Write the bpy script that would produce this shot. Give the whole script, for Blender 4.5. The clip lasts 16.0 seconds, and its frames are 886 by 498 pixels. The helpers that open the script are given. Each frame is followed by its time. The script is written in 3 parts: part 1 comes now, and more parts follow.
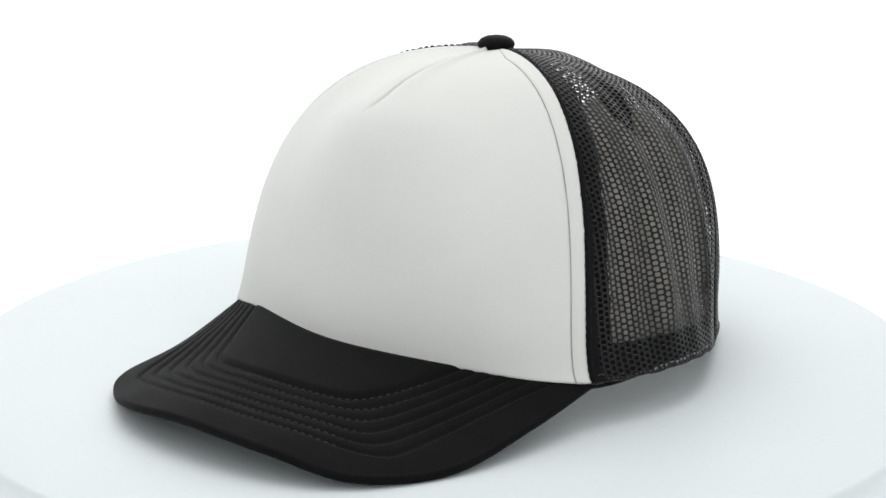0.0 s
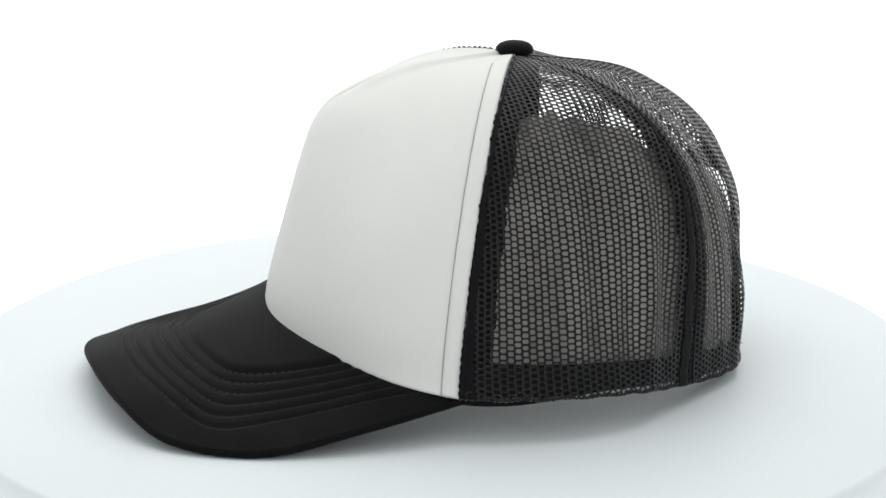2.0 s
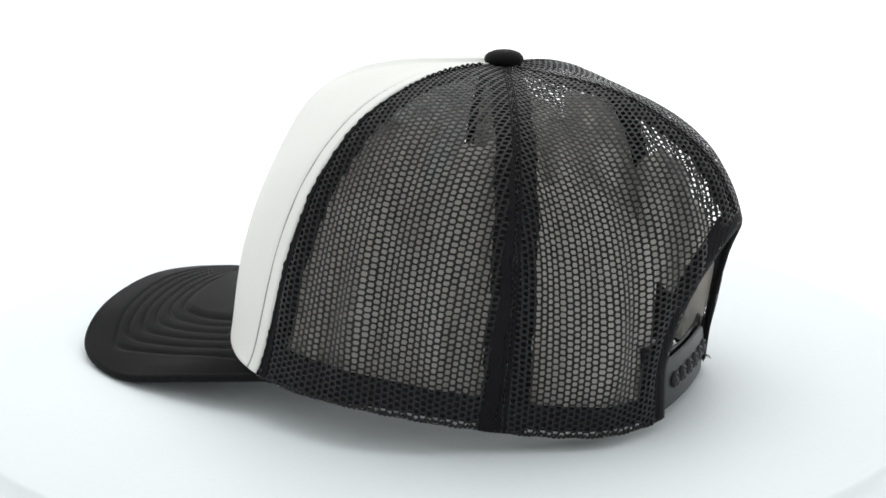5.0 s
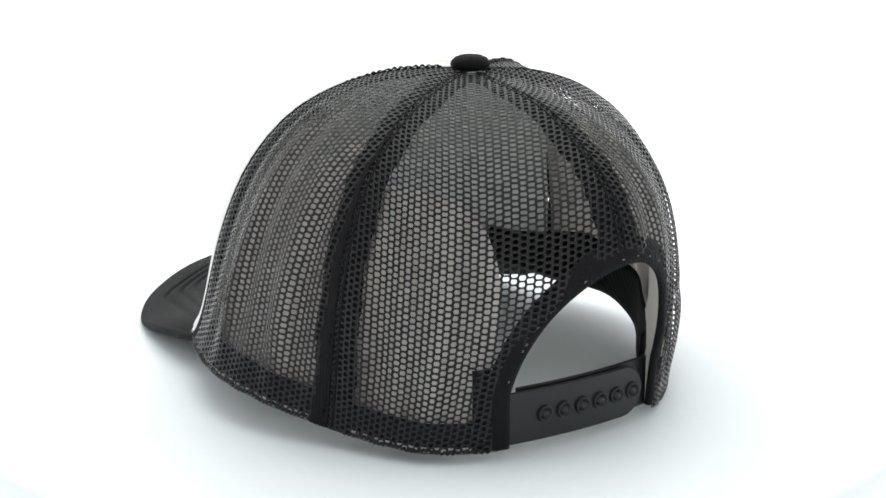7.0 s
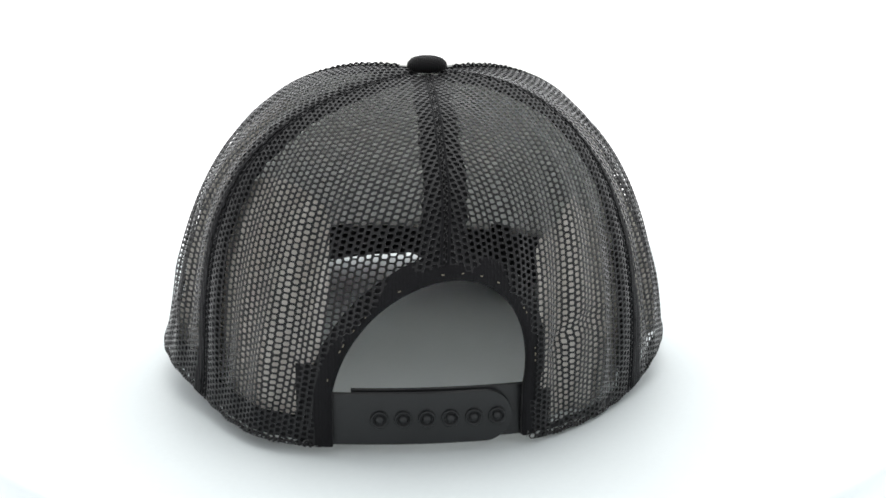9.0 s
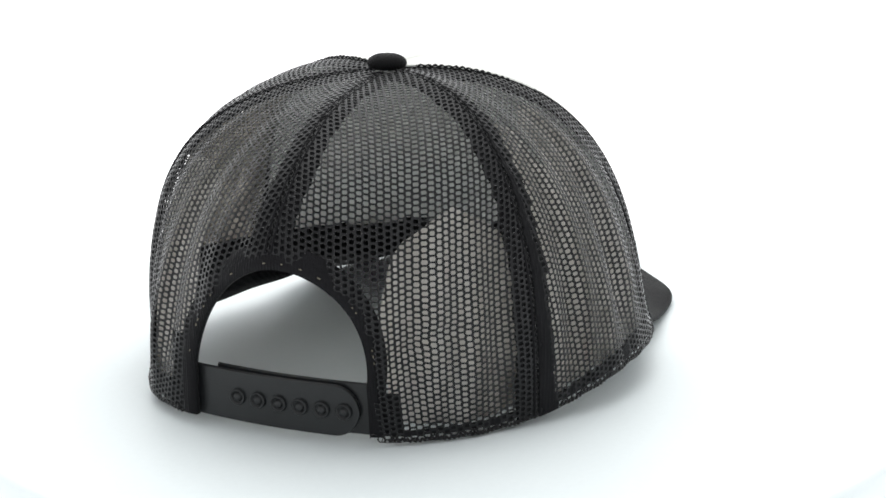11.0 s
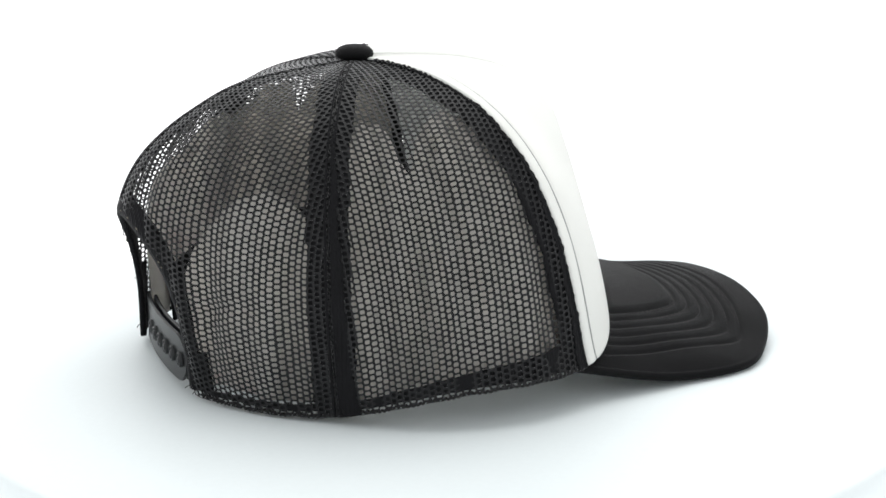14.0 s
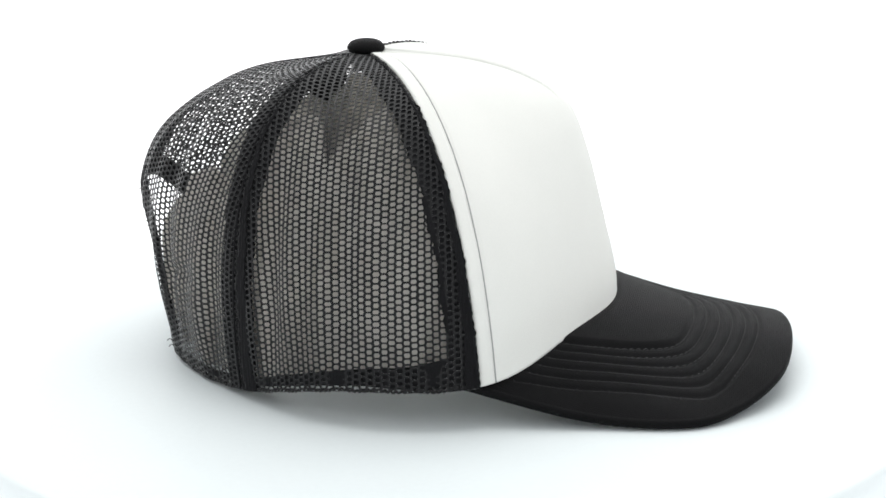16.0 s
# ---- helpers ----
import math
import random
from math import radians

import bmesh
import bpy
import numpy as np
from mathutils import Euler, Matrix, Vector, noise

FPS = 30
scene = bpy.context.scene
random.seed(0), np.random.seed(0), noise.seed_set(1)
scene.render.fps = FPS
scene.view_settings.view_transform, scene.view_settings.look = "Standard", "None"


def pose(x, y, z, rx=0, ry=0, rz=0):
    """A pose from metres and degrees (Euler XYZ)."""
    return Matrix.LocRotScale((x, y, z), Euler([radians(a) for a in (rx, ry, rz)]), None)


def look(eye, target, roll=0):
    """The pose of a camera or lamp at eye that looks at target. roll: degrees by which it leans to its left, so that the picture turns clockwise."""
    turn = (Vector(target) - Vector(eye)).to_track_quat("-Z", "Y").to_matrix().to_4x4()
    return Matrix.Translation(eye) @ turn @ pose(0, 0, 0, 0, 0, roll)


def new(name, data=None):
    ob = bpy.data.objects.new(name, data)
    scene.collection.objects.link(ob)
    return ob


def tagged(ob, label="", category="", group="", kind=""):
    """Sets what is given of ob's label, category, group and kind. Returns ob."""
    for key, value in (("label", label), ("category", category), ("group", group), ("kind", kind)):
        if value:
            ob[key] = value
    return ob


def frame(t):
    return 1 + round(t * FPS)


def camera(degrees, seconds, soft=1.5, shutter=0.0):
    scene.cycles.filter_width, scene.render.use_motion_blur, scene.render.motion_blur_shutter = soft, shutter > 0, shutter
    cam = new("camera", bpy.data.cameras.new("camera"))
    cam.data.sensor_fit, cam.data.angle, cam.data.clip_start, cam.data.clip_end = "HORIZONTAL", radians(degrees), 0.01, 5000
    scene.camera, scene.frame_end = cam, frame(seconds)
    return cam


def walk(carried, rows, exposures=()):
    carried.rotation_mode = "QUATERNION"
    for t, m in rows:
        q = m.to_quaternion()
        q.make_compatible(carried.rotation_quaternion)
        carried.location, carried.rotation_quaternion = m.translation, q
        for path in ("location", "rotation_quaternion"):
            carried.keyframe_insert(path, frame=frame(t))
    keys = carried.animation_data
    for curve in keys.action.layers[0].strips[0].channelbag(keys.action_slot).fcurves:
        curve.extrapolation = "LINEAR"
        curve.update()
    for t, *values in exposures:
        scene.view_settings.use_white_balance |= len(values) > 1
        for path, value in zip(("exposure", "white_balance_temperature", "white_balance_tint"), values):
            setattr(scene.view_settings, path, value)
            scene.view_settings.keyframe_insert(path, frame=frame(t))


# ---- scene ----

# ---------- camera ----------
cam = camera(28.905, 16.0, soft=1.6)
EYE = pose(0.0, -0.678, 0.2348, 90 - 15.788, 0, -0.147)
walk(cam, [(0.0, EYE), (16.0, EYE)],
     exposures=[(0.0, 0.0), (3.0, 0.0), (4.7, 0.08), (6.8, 0.4), (9.2, 0.42), (12.5, 0.38), (14.5, 0.35), (16.0, 0.34)])

# ---------- light: a white photo tent with a softbox above ----------
world = bpy.data.worlds.new("studio")
scene.world = world
world.use_nodes = True
world.node_tree.nodes["Background"].inputs["Color"].default_value = (0.97, 0.99, 1.0, 1)
world.node_tree.nodes["Background"].inputs["Strength"].default_value = 0.72


def softbox(name, eye, target, sx, sy, watts, colour):
    data = bpy.data.lights.new(name, "AREA")
    data.shape, data.size, data.size_y, data.energy, data.color = "RECTANGLE", sx, sy, watts, colour
    ob = new(name, data)
    ob.matrix_world = look(eye, target)
    return ob


softbox("softbox_top", (0.0, 0.25, 1.15), (0.0, 0.02, 0.0), 1.1, 0.9, 6.1, (1.0, 1.0, 0.98))

# ---------- materials ----------


def material(name, colour, rough=0.7, metal=0.0, grain=0.0, grain_scale=900.0, stain=0.0, stain_scale=30.0, bump=0.0, sheen=0.0,
             spec=0.5, weave=0.0, glow=0.0, coarse=0.0):
    m = bpy.data.materials.new(name)
    m.use_nodes = True
    nt = m.node_tree
    b = nt.nodes["Principled BSDF"]
    b.inputs["Roughness"].default_value, b.inputs["Metallic"].default_value = rough, metal
    b.inputs["Specular IOR Level"].default_value = spec
    b.inputs["Sheen Weight"].default_value, b.inputs["Sheen Roughness"].default_value = sheen, 0.3
    co = nt.nodes.new("ShaderNodeTexCoord")
    fine = nt.nodes.new("ShaderNodeTexNoise")
    fine.inputs["Scale"].default_value, fine.inputs["Detail"].default_value = grain_scale, 3
    wide = nt.nodes.new("ShaderNodeTexNoise")
    wide.inputs["Scale"].default_value, wide.inputs["Detail"].default_value = stain_scale, 4
    for n in (fine, wide):
        nt.links.new(co.outputs["Object"], n.inputs["Vector"])

    def mul(socket, amount):
        r = nt.nodes.new("ShaderNodeMapRange")
        r.inputs["From Min"].default_value, r.inputs["From Max"].default_value = 0.25, 0.75
        r.inputs["To Min"].default_value, r.inputs["To Max"].default_value = 1 - amount, 1 + amount
        nt.links.new(socket, r.inputs["Value"])
        return r.outputs["Result"]

    prod = nt.nodes.new("ShaderNodeMath")
    prod.operation = "MULTIPLY"
    nt.links.new(mul(fine.outputs["Fac"], grain), prod.inputs[0])
    nt.links.new(mul(wide.outputs["Fac"], stain), prod.inputs[1])
    scale = nt.nodes.new("ShaderNodeVectorMath")
    scale.operation = "SCALE"
    scale.inputs[0].default_value = colour
    nt.links.new(prod.outputs[0], scale.inputs["Scale"])
    nt.links.new(scale.outputs[0], b.inputs["Base Color"])
    height = fine.outputs["Fac"]
    if weave:
        # a fine woven cloth: two crossed waves
        waves = []
        for axis in ("X", "Y"):
            wv = nt.nodes.new("ShaderNodeTexWave")
            wv.bands_direction = axis
            wv.inputs["Scale"].default_value, wv.inputs["Distortion"].default_value = weave, 0.6
            nt.links.new(co.outputs["Object"], wv.inputs["Vector"])
            waves.append(wv.outputs["Fac"])
        both = nt.nodes.new("ShaderNodeMath")
        both.operation = "MULTIPLY"
        nt.links.new(waves[0], both.inputs[0])
        nt.links.new(waves[1], both.inputs[1])
        add = nt.nodes.new("ShaderNodeMath")
        nt.links.new(both.outputs[0], add.inputs[0])
        nt.links.new(fine.outputs["Fac"], add.inputs[1])
        height = add.outputs[0]
    if coarse:
        add = nt.nodes.new("ShaderNodeMath")
        add.operation = "MULTIPLY_ADD"
        add.inputs[1].default_value = coarse
        nt.links.new(wide.outputs["Fac"], add.inputs[0])
        nt.links.new(height, add.inputs[2])
        height = add.outputs[0]
    if bump:
        bp = nt.nodes.new("ShaderNodeBump")
        bp.inputs["Strength"].default_value, bp.inputs["Distance"].default_value = bump, 0.0004
        nt.links.new(height, bp.inputs["Height"])
        nt.links.new(bp.outputs["Normal"], b.inputs["Normal"])
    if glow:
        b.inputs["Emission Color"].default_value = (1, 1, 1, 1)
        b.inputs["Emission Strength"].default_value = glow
    return m


FOAM = material("white_foam_cloth", (0.87, 0.875, 0.84), 0.85, grain=0.02, grain_scale=1800, stain=0.025, stain_scale=22, bump=0.25, sheen=0.1, spec=0.2)


def let_light_through(m, share, colour, streaks=0.0):
    """Mixes in a share of light that shines through the cloth; streaks vary it in upright bands."""
    nt = m.node_tree
    out, body = nt.nodes["Material Output"], nt.nodes["Principled BSDF"]
    thin, mix = nt.nodes.new("ShaderNodeBsdfTranslucent"), nt.nodes.new("ShaderNodeMixShader")
    thin.inputs["Color"].default_value = (*colour, 1)
    mix.inputs[0].default_value = share
    # upright streaks of light and shade put into the translucency by stretched noise
    if streaks:
        co, turn = nt.nodes.new("ShaderNodeTexCoord"), nt.nodes.new("ShaderNodeMapping")
        turn.inputs["Scale"].default_value = (110, 110, 9)
        streak_noise, span = nt.nodes.new("ShaderNodeTexNoise"), nt.nodes.new("ShaderNodeMapRange")
        streak_noise.inputs["Scale"].default_value, streak_noise.inputs["Detail"].default_value = 1.0, 3
        for key, value in (("From Min", 0.35), ("From Max", 0.65), ("To Min", share * (1 - streaks)), ("To Max", share * (1 + streaks))):
            span.inputs[key].default_value = value
        nt.links.new(co.outputs["Object"], turn.inputs["Vector"])
        nt.links.new(turn.outputs[0], streak_noise.inputs["Vector"])
        nt.links.new(streak_noise.outputs["Fac"], span.inputs["Value"])
        nt.links.new(span.outputs["Result"], mix.inputs[0])
    nt.links.new(body.outputs[0], mix.inputs[1])
    nt.links.new(thin.outputs[0], mix.inputs[2])
    nt.links.new(mix.outputs[0], out.inputs["Surface"])


let_light_through(FOAM, 0.17, (0.80, 0.81, 0.82))
CLOTH = material("black_cotton_twill", (0.005, 0.005, 0.0055), 0.72, grain=0.25, grain_scale=1500, stain=0.2, stain_scale=60, bump=0.35, weave=420, sheen=0.08, spec=0.08)
NET = material("black_polyester_net", (0.0072, 0.0073, 0.0081), 0.5, grain=0.35, grain_scale=1400, stain=0.2, stain_scale=50, bump=0.4, spec=0.26, sheen=0.55)
TAPE = material("black_seam_tape", (0.006, 0.006, 0.007), 0.8, grain=0.3, grain_scale=1600, stain=0.2, stain_scale=60, bump=0.5, weave=260, spec=0.14, sheen=0.06)
PLASTIC = material("black_strap_plastic", (0.0085, 0.0095, 0.0105), 0.38, grain=0.1, grain_scale=700, stain=0.15, stain_scale=80, bump=0.08, spec=0.38)
THREAD = material("grey_thread", (0.075, 0.075, 0.077), 0.7, grain=0.3, grain_scale=3000, bump=0.2, spec=0.3)
SEAM_THREAD = material("seam_thread", (0.36, 0.36, 0.36), 0.8, grain=0.3, grain_scale=3000, bump=0.2, spec=0.2)
CARD = material("pale_card", (0.75, 0.72, 0.68), 0.8, grain=0.03, grain_scale=600, stain=0.06, stain_scale=40, bump=0.1, spec=0.3)
let_light_through(CARD, 0.44, (0.86, 0.84, 0.80), 0.75)
PALE_THREAD = material("pale_thread", (0.17, 0.155, 0.12), 0.8, grain=0.3, grain_scale=3000, spec=0.2)
# a darker copy of pale_card, its dimmer look put into the colour
DIM_CARD = material("dim_card", (0.60, 0.57, 0.53), 0.8, grain=0.04, grain_scale=600, stain=0.08, stain_scale=40, bump=0.1, spec=0.3)
let_light_through(DIM_CARD, 0.36, (0.80, 0.77, 0.72), 0.75)
ACRYLIC = material("white_turntable_laminate", (0.74, 0.79, 0.80), 0.5, grain=0.01, grain_scale=400, stain=0.015, stain_scale=9, bump=0.02, spec=0.3)
# glow added to the paper in place of studio light falling on it
GLOW_PAPER = material("glowing_sweep_paper", (0.86, 0.86, 0.87), 0.9, grain=0.01, grain_scale=500, stain=0.015, stain_scale=5, bump=0.03, spec=0.1, glow=0.35)


def smooth(mesh, on=True):
    mesh.polygons.foreach_set("use_smooth", [on] * len(mesh.polygons))


def part_data(name, verts, faces, mat, parent, label="", soft=True):
    mesh = bpy.data.meshes.new(name)
    mesh.from_pydata([tuple(map(float, v)) for v in verts], [], faces)
    mesh.materials.append(mat)
    smooth(mesh, soft)
    mesh.update()
    ob = new(name, mesh)
    ob.parent = parent
    if label:
        tagged(ob, label)
    return ob


def grid_faces(nu, nv, loop_u=False, loop_v=False, base=0, flip=False):
    f = []
    for i in range(nu if loop_u else nu - 1):
        for j in range(nv if loop_v else nv - 1):
            a, b = i * nv + j, ((i + 1) % nu) * nv + j
            c, d = ((i + 1) % nu) * nv + (j + 1) % nv, i * nv + (j + 1) % nv
            q = (a + base, b + base, c + base, d + base)
            f.append(q[::-1] if flip else q)
    return f


def lathe(profile, n=96):
    verts = [(r * math.cos(2 * math.pi * i / n), r * math.sin(2 * math.pi * i / n), z) for i in range(n) for r, z in profile]
    return verts, grid_faces(n, len(profile), loop_u=True)


# ---------- the setting ----------
def make_backdrop():
    """A paper sweep with a glow added: flat under the turntable, curving up behind it."""
    prof = [(-1.6, 0.0), (0.55, 0.0)] + [(0.55 + 0.35 * math.sin(a), 0.35 - 0.35 * math.cos(a)) for a in [math.pi / 2 * k / 14 for k in range(1, 15)]] + [(0.90, 1.9)]
    verts, z0 = [], -0.034
    for x in (-1.5, 1.5):
        verts += [(x, y, z + z0) for y, z in prof]
        verts += [(x, y + 0.004 * (z > 0.01), z + z0 - 0.004) for y, z in prof]
    n = len(prof)
    faces = []
    for j in range(n - 1):
        faces += [(j, 2 * n + j, 2 * n + j + 1, j + 1), (n + j, n + j + 1, 3 * n + j + 1, 3 * n + j)]
    ob = part_data("backdrop", verts, faces, GLOW_PAPER, None)
    return tagged(ob, "white seamless studio paper sweep with an added glow", "backdrop", kind="structure")


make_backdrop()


def make_turntable():
    table = new("turntable")
    tagged(table, "round white rotating display turntable under the cap", "turntable")
    R = 0.2003
    top = [(0.0, 0.0), (0.05, 0.0), (0.1, 0.0), (0.15, 0.0), (R - 0.0025, 0.0), (R - 0.001, -0.0004), (R, -0.002), (R, -0.012), (R - 0.001, -0.0135), (R - 0.004, -0.014), (0.11, -0.014)]
    v, f = lathe(top, 192)
    part_data("disc", v, f, ACRYLIC, table, "white laminate disc", soft=True)
    foot = [(0.0, -0.014), (0.118, -0.014), (0.12, -0.016), (0.12, -0.032), (0.118, -0.034), (0.0, -0.034)]
    v, f = lathe(foot, 96)
    part_data("foot", v, f, ACRYLIC, table)
    return table


turntable = make_turntable()

# ---------- the crown's shape, in the cap's own space ----------
# x forward, y to the wearer's left, z up. Keys round the crown: u = 0 front, 1 and 5 the foam seams, 2 and 4 the side seams, 3 the back.
OFF = 0.0066
TOP = (-0.0304, -0.0004, 0.1222)


def bezier(p, n=60):
    t = np.linspace(0, 1, n)[:, None]
    p = np.array(p, float)
    return (1 - t) ** 3 * p[0] + 3 * t * (1 - t) ** 2 * p[1] + 3 * t * t * (1 - t) * p[2] + t ** 3 * p[3]


def catmull(p, n=16):
    p = np.array(p, float)
    q = np.vstack([2 * p[0] - p[1], p, 2 * p[-1] - p[-2]])
    out = []
    for i in range(len(p) - 1):
        a, b, c, d = q[i:i + 4]
        for t in np.linspace(0, 1, n, endpoint=False):
            out.append(0.5 * (2 * b + (c - a) * t + (2 * a - 5 * b + 4 * c - d) * t * t + (3 * b - a - 3 * c + d) * t ** 3))
    out.append(p[-1])
    return np.array(out)


NV = 81


def even(line):
    """The line again, in NV points evenly spaced along it."""
    s = np.concatenate([[0], np.cumsum(np.linalg.norm(np.diff(line, axis=0), axis=1))])
    w = np.linspace(0, s[-1], NV)
    return np.stack([np.interp(w, s, line[:, k]) for k in range(3)], 1)


FRONT = catmull([(0.0716, 0, 0.0245), (0.0702, 0, 0.0347), (0.0635, 0, 0.0587), (0.0574, 0, 0.0845), (0.0510, 0, 0.102), (0.0400, 0, 0.1115), (0.0122, 0, 0.1195), TOP])
FOAM_HL = bezier([(0.0590, 0.0566, 0.0222), (0.0563, 0.0533, 0.0605), (0.0442, 0.0555, 0.1264), TOP])
FOAM_L = bezier([(0.0293, 0.0911, 0.0165), (0.0241, 0.0782, 0.0300), (0.0182, 0.0935, 0.1332), TOP])
FLANK_L = bezier([(-0.0237, 0.1027, 0.0143), (-0.0240, 0.0906, 0.0564), (-0.0267, 0.0891, 0.1288), TOP])
SIDE_L = bezier([(-0.0669, 0.0859, 0.0076), (-0.0684, 0.0797, 0.0490), (-0.0808, 0.0957, 0.1169), TOP])
BACK_L = bezier([(-0.1040, 0.0595, 0.0042), (-0.1120, 0.0486, 0.0643), (-0.0981, 0.0469, 0.1154), TOP])
BACK_R = bezier([(-0.0985, -0.0415, 0.0018), (-0.1125, -0.0385, 0.0699), (-0.1080, -0.0462, 0.1154), TOP])
SIDE_R = bezier([(-0.0629, -0.0747, 0.0034), (-0.0676, -0.0764, 0.0514), (-0.0667, -0.0714, 0.1285), TOP])
FLANK_R = bezier([(-0.0207, -0.0963, 0.0134), (-0.0235, -0.0896, 0.0517), (-0.0263, -0.0782, 0.1238), TOP])
FOAM_R = bezier([(0.0311, -0.0891, 0.0158), (0.0275, -0.0799, 0.0361), (0.0213, -0.0900, 0.1287), TOP])
FOAM_HR = bezier([(0.0578, -0.0500, 0.0238), (0.0508, -0.0466, 0.0556), (0.0395, -0.0512, 0.1275), TOP])
BACK = catmull([(-0.1150, 0.004, 0.0040), (-0.1150, 0.0035, 0.0253), (-0.1230, 0.003, 0.0500), (-0.1258, 0.002, 0.0656), (-0.1216, 0.001, 0.0806), (-0.1124, 0, 0.0936), (-0.0957, 0, 0.1060), (-0.0727, 0, 0.1161), TOP])
KEY_U = np.arange(12) * 0.5
MERIDIANS = np.stack([even(c) for c in (FRONT, FOAM_HL, FOAM_L, FLANK_L, SIDE_L, BACK_L, BACK, BACK_R, SIDE_R, FLANK_R, FOAM_R, FOAM_HR)])


def spline_slopes(u, y, period):
    """Second derivatives of the periodic cubic spline through y at u."""
    n = len(u)
    h = np.diff(np.append(u, u[0] + period))
    A = np.zeros((n, n))
    r = np.zeros_like(y)
    for i in range(n):
        a, b = (i - 1) % n, (i + 1) % n
        A[i, a] += h[a] / 6
        A[i, i] += (h[a] + h[i]) / 3
        A[i, b] += h[i] / 6
        r[i] = (y[b] - y[i]) / h[i] - (y[i] - y[a]) / h[a]
    return np.linalg.solve(A, r.reshape(n, -1)).reshape(y.shape)


MERIDIAN_BEND = spline_slopes(KEY_U, MERIDIANS, 6.0)


def crown(u, v):
    """Points of the crown for arrays u (round, 0 to 6) and v (0 rim to 1 top)."""
    u, v = np.broadcast_arrays(np.asarray(u, float), np.asarray(v, float))
    w = np.mod(u, 6.0)
    i = np.clip(np.searchsorted(KEY_U, w, side="right") - 1, 0, len(KEY_U) - 1)
    b = (i + 1) % len(KEY_U)
    h = np.where(b == 0, 6.0 - KEY_U[i], KEY_U[b] - KEY_U[i])
    t = (w - KEY_U[i]) / h
    f = np.clip(v, 0, 1) * (NV - 1)
    k = np.minimum(f.astype(int), NV - 2)
    g = (f - k)[..., None]

    def at(table, idx):
        return table[idx, k] * (1 - g) + table[idx, k + 1] * g

    t, h = t[..., None], h[..., None]
    return at(MERIDIANS, i) * (1 - t) + at(MERIDIANS, b) * t + h * h / 6 * (((1 - t) ** 3 - (1 - t)) * at(MERIDIAN_BEND, i) + (t ** 3 - t) * at(MERIDIAN_BEND, b))


def crown_normal(u, v):
    e = 0.004
    v = np.minimum(np.asarray(v, float), 0.985)
    du = crown(np.asarray(u) + e, v) - crown(np.asarray(u) - e, v)
    dv = crown(u, v + e) - crown(u, v - e + 0 * v)
    n = np.cross(du, dv)
    return n / (np.linalg.norm(n, axis=-1, keepdims=True) + 1e-12)


def crown_off(u, v, d):
    """The crown moved out by d, in the space of the turntable's axis."""
    p = crown(u, v) + crown_normal(u, v) * np.asarray(d)[..., None]
    return p + np.array([0, OFF, 0])


def fold(u, v):
    """Soft vertical folds of the net, none at the seams."""
    w = np.mod(u, 1.0)
    edge = np.clip(np.minimum(w, 1 - w) * 5, 0, 1)
    dent = -0.0014 * np.exp(-((np.mod(u, 6) - 3.60) / 0.14) ** 2 - ((v - 0.20 - 0.04 * np.sin(u * 9)) / 0.018) ** 2)
    return dent + edge * np.clip(1.25 - v, 0, 1) * np.clip(1.3 - 1.6 * v, 0, 1) * (0.0014 * np.sin(u * 19 + 2.1 * v) + 0.0011 * np.sin(u * 37 - 3 * v + 1.0)) * np.clip(v * 6, 0.2, 1)


cap = new("trucker_cap")
tagged(cap, "black and white trucker cap with foam front and mesh back", "cap")


def sheet(name, u, v, d_out, d_in, mat, parent=None, label=""):
    """A closed thin slab over the grid u x v of the crown, between two offsets."""
    U, V = u, v
    nu, nv = U.shape
    a = crown_off(U, V, np.broadcast_to(d_out, U.shape)).reshape(-1, 3)
    b = crown_off(U, V, np.broadcast_to(d_in, U.shape)).reshape(-1, 3)
    n = nu * nv
    f = grid_faces(nu, nv) + grid_faces(nu, nv, base=n, flip=True)
    ring = [i * nv for i in range(nu)] + [(nu - 1) * nv + j for j in range(1, nv)] + [i * nv + nv - 1 for i in range(nu - 2, -1, -1)] + [j for j in range(nv - 2, 0, -1)]
    for k in range(len(ring)):
        p, q = ring[k], ring[(k + 1) % len(ring)]
        f.append((q, p, p + n, q + n))
    return part_data(name, np.vstack([a, b]), f, mat, parent or cap, label)


def seam_inset(v):
    """How far, in u, the sewn line lies inside the foam panel's edge: 6.5 mm, less at the top."""
    speed = np.linalg.norm(crown(1.0, v) - crown(0.96, v), axis=-1) / 0.04
    return np.minimum(0.0065 / np.maximum(speed, 0.01), 0.32)


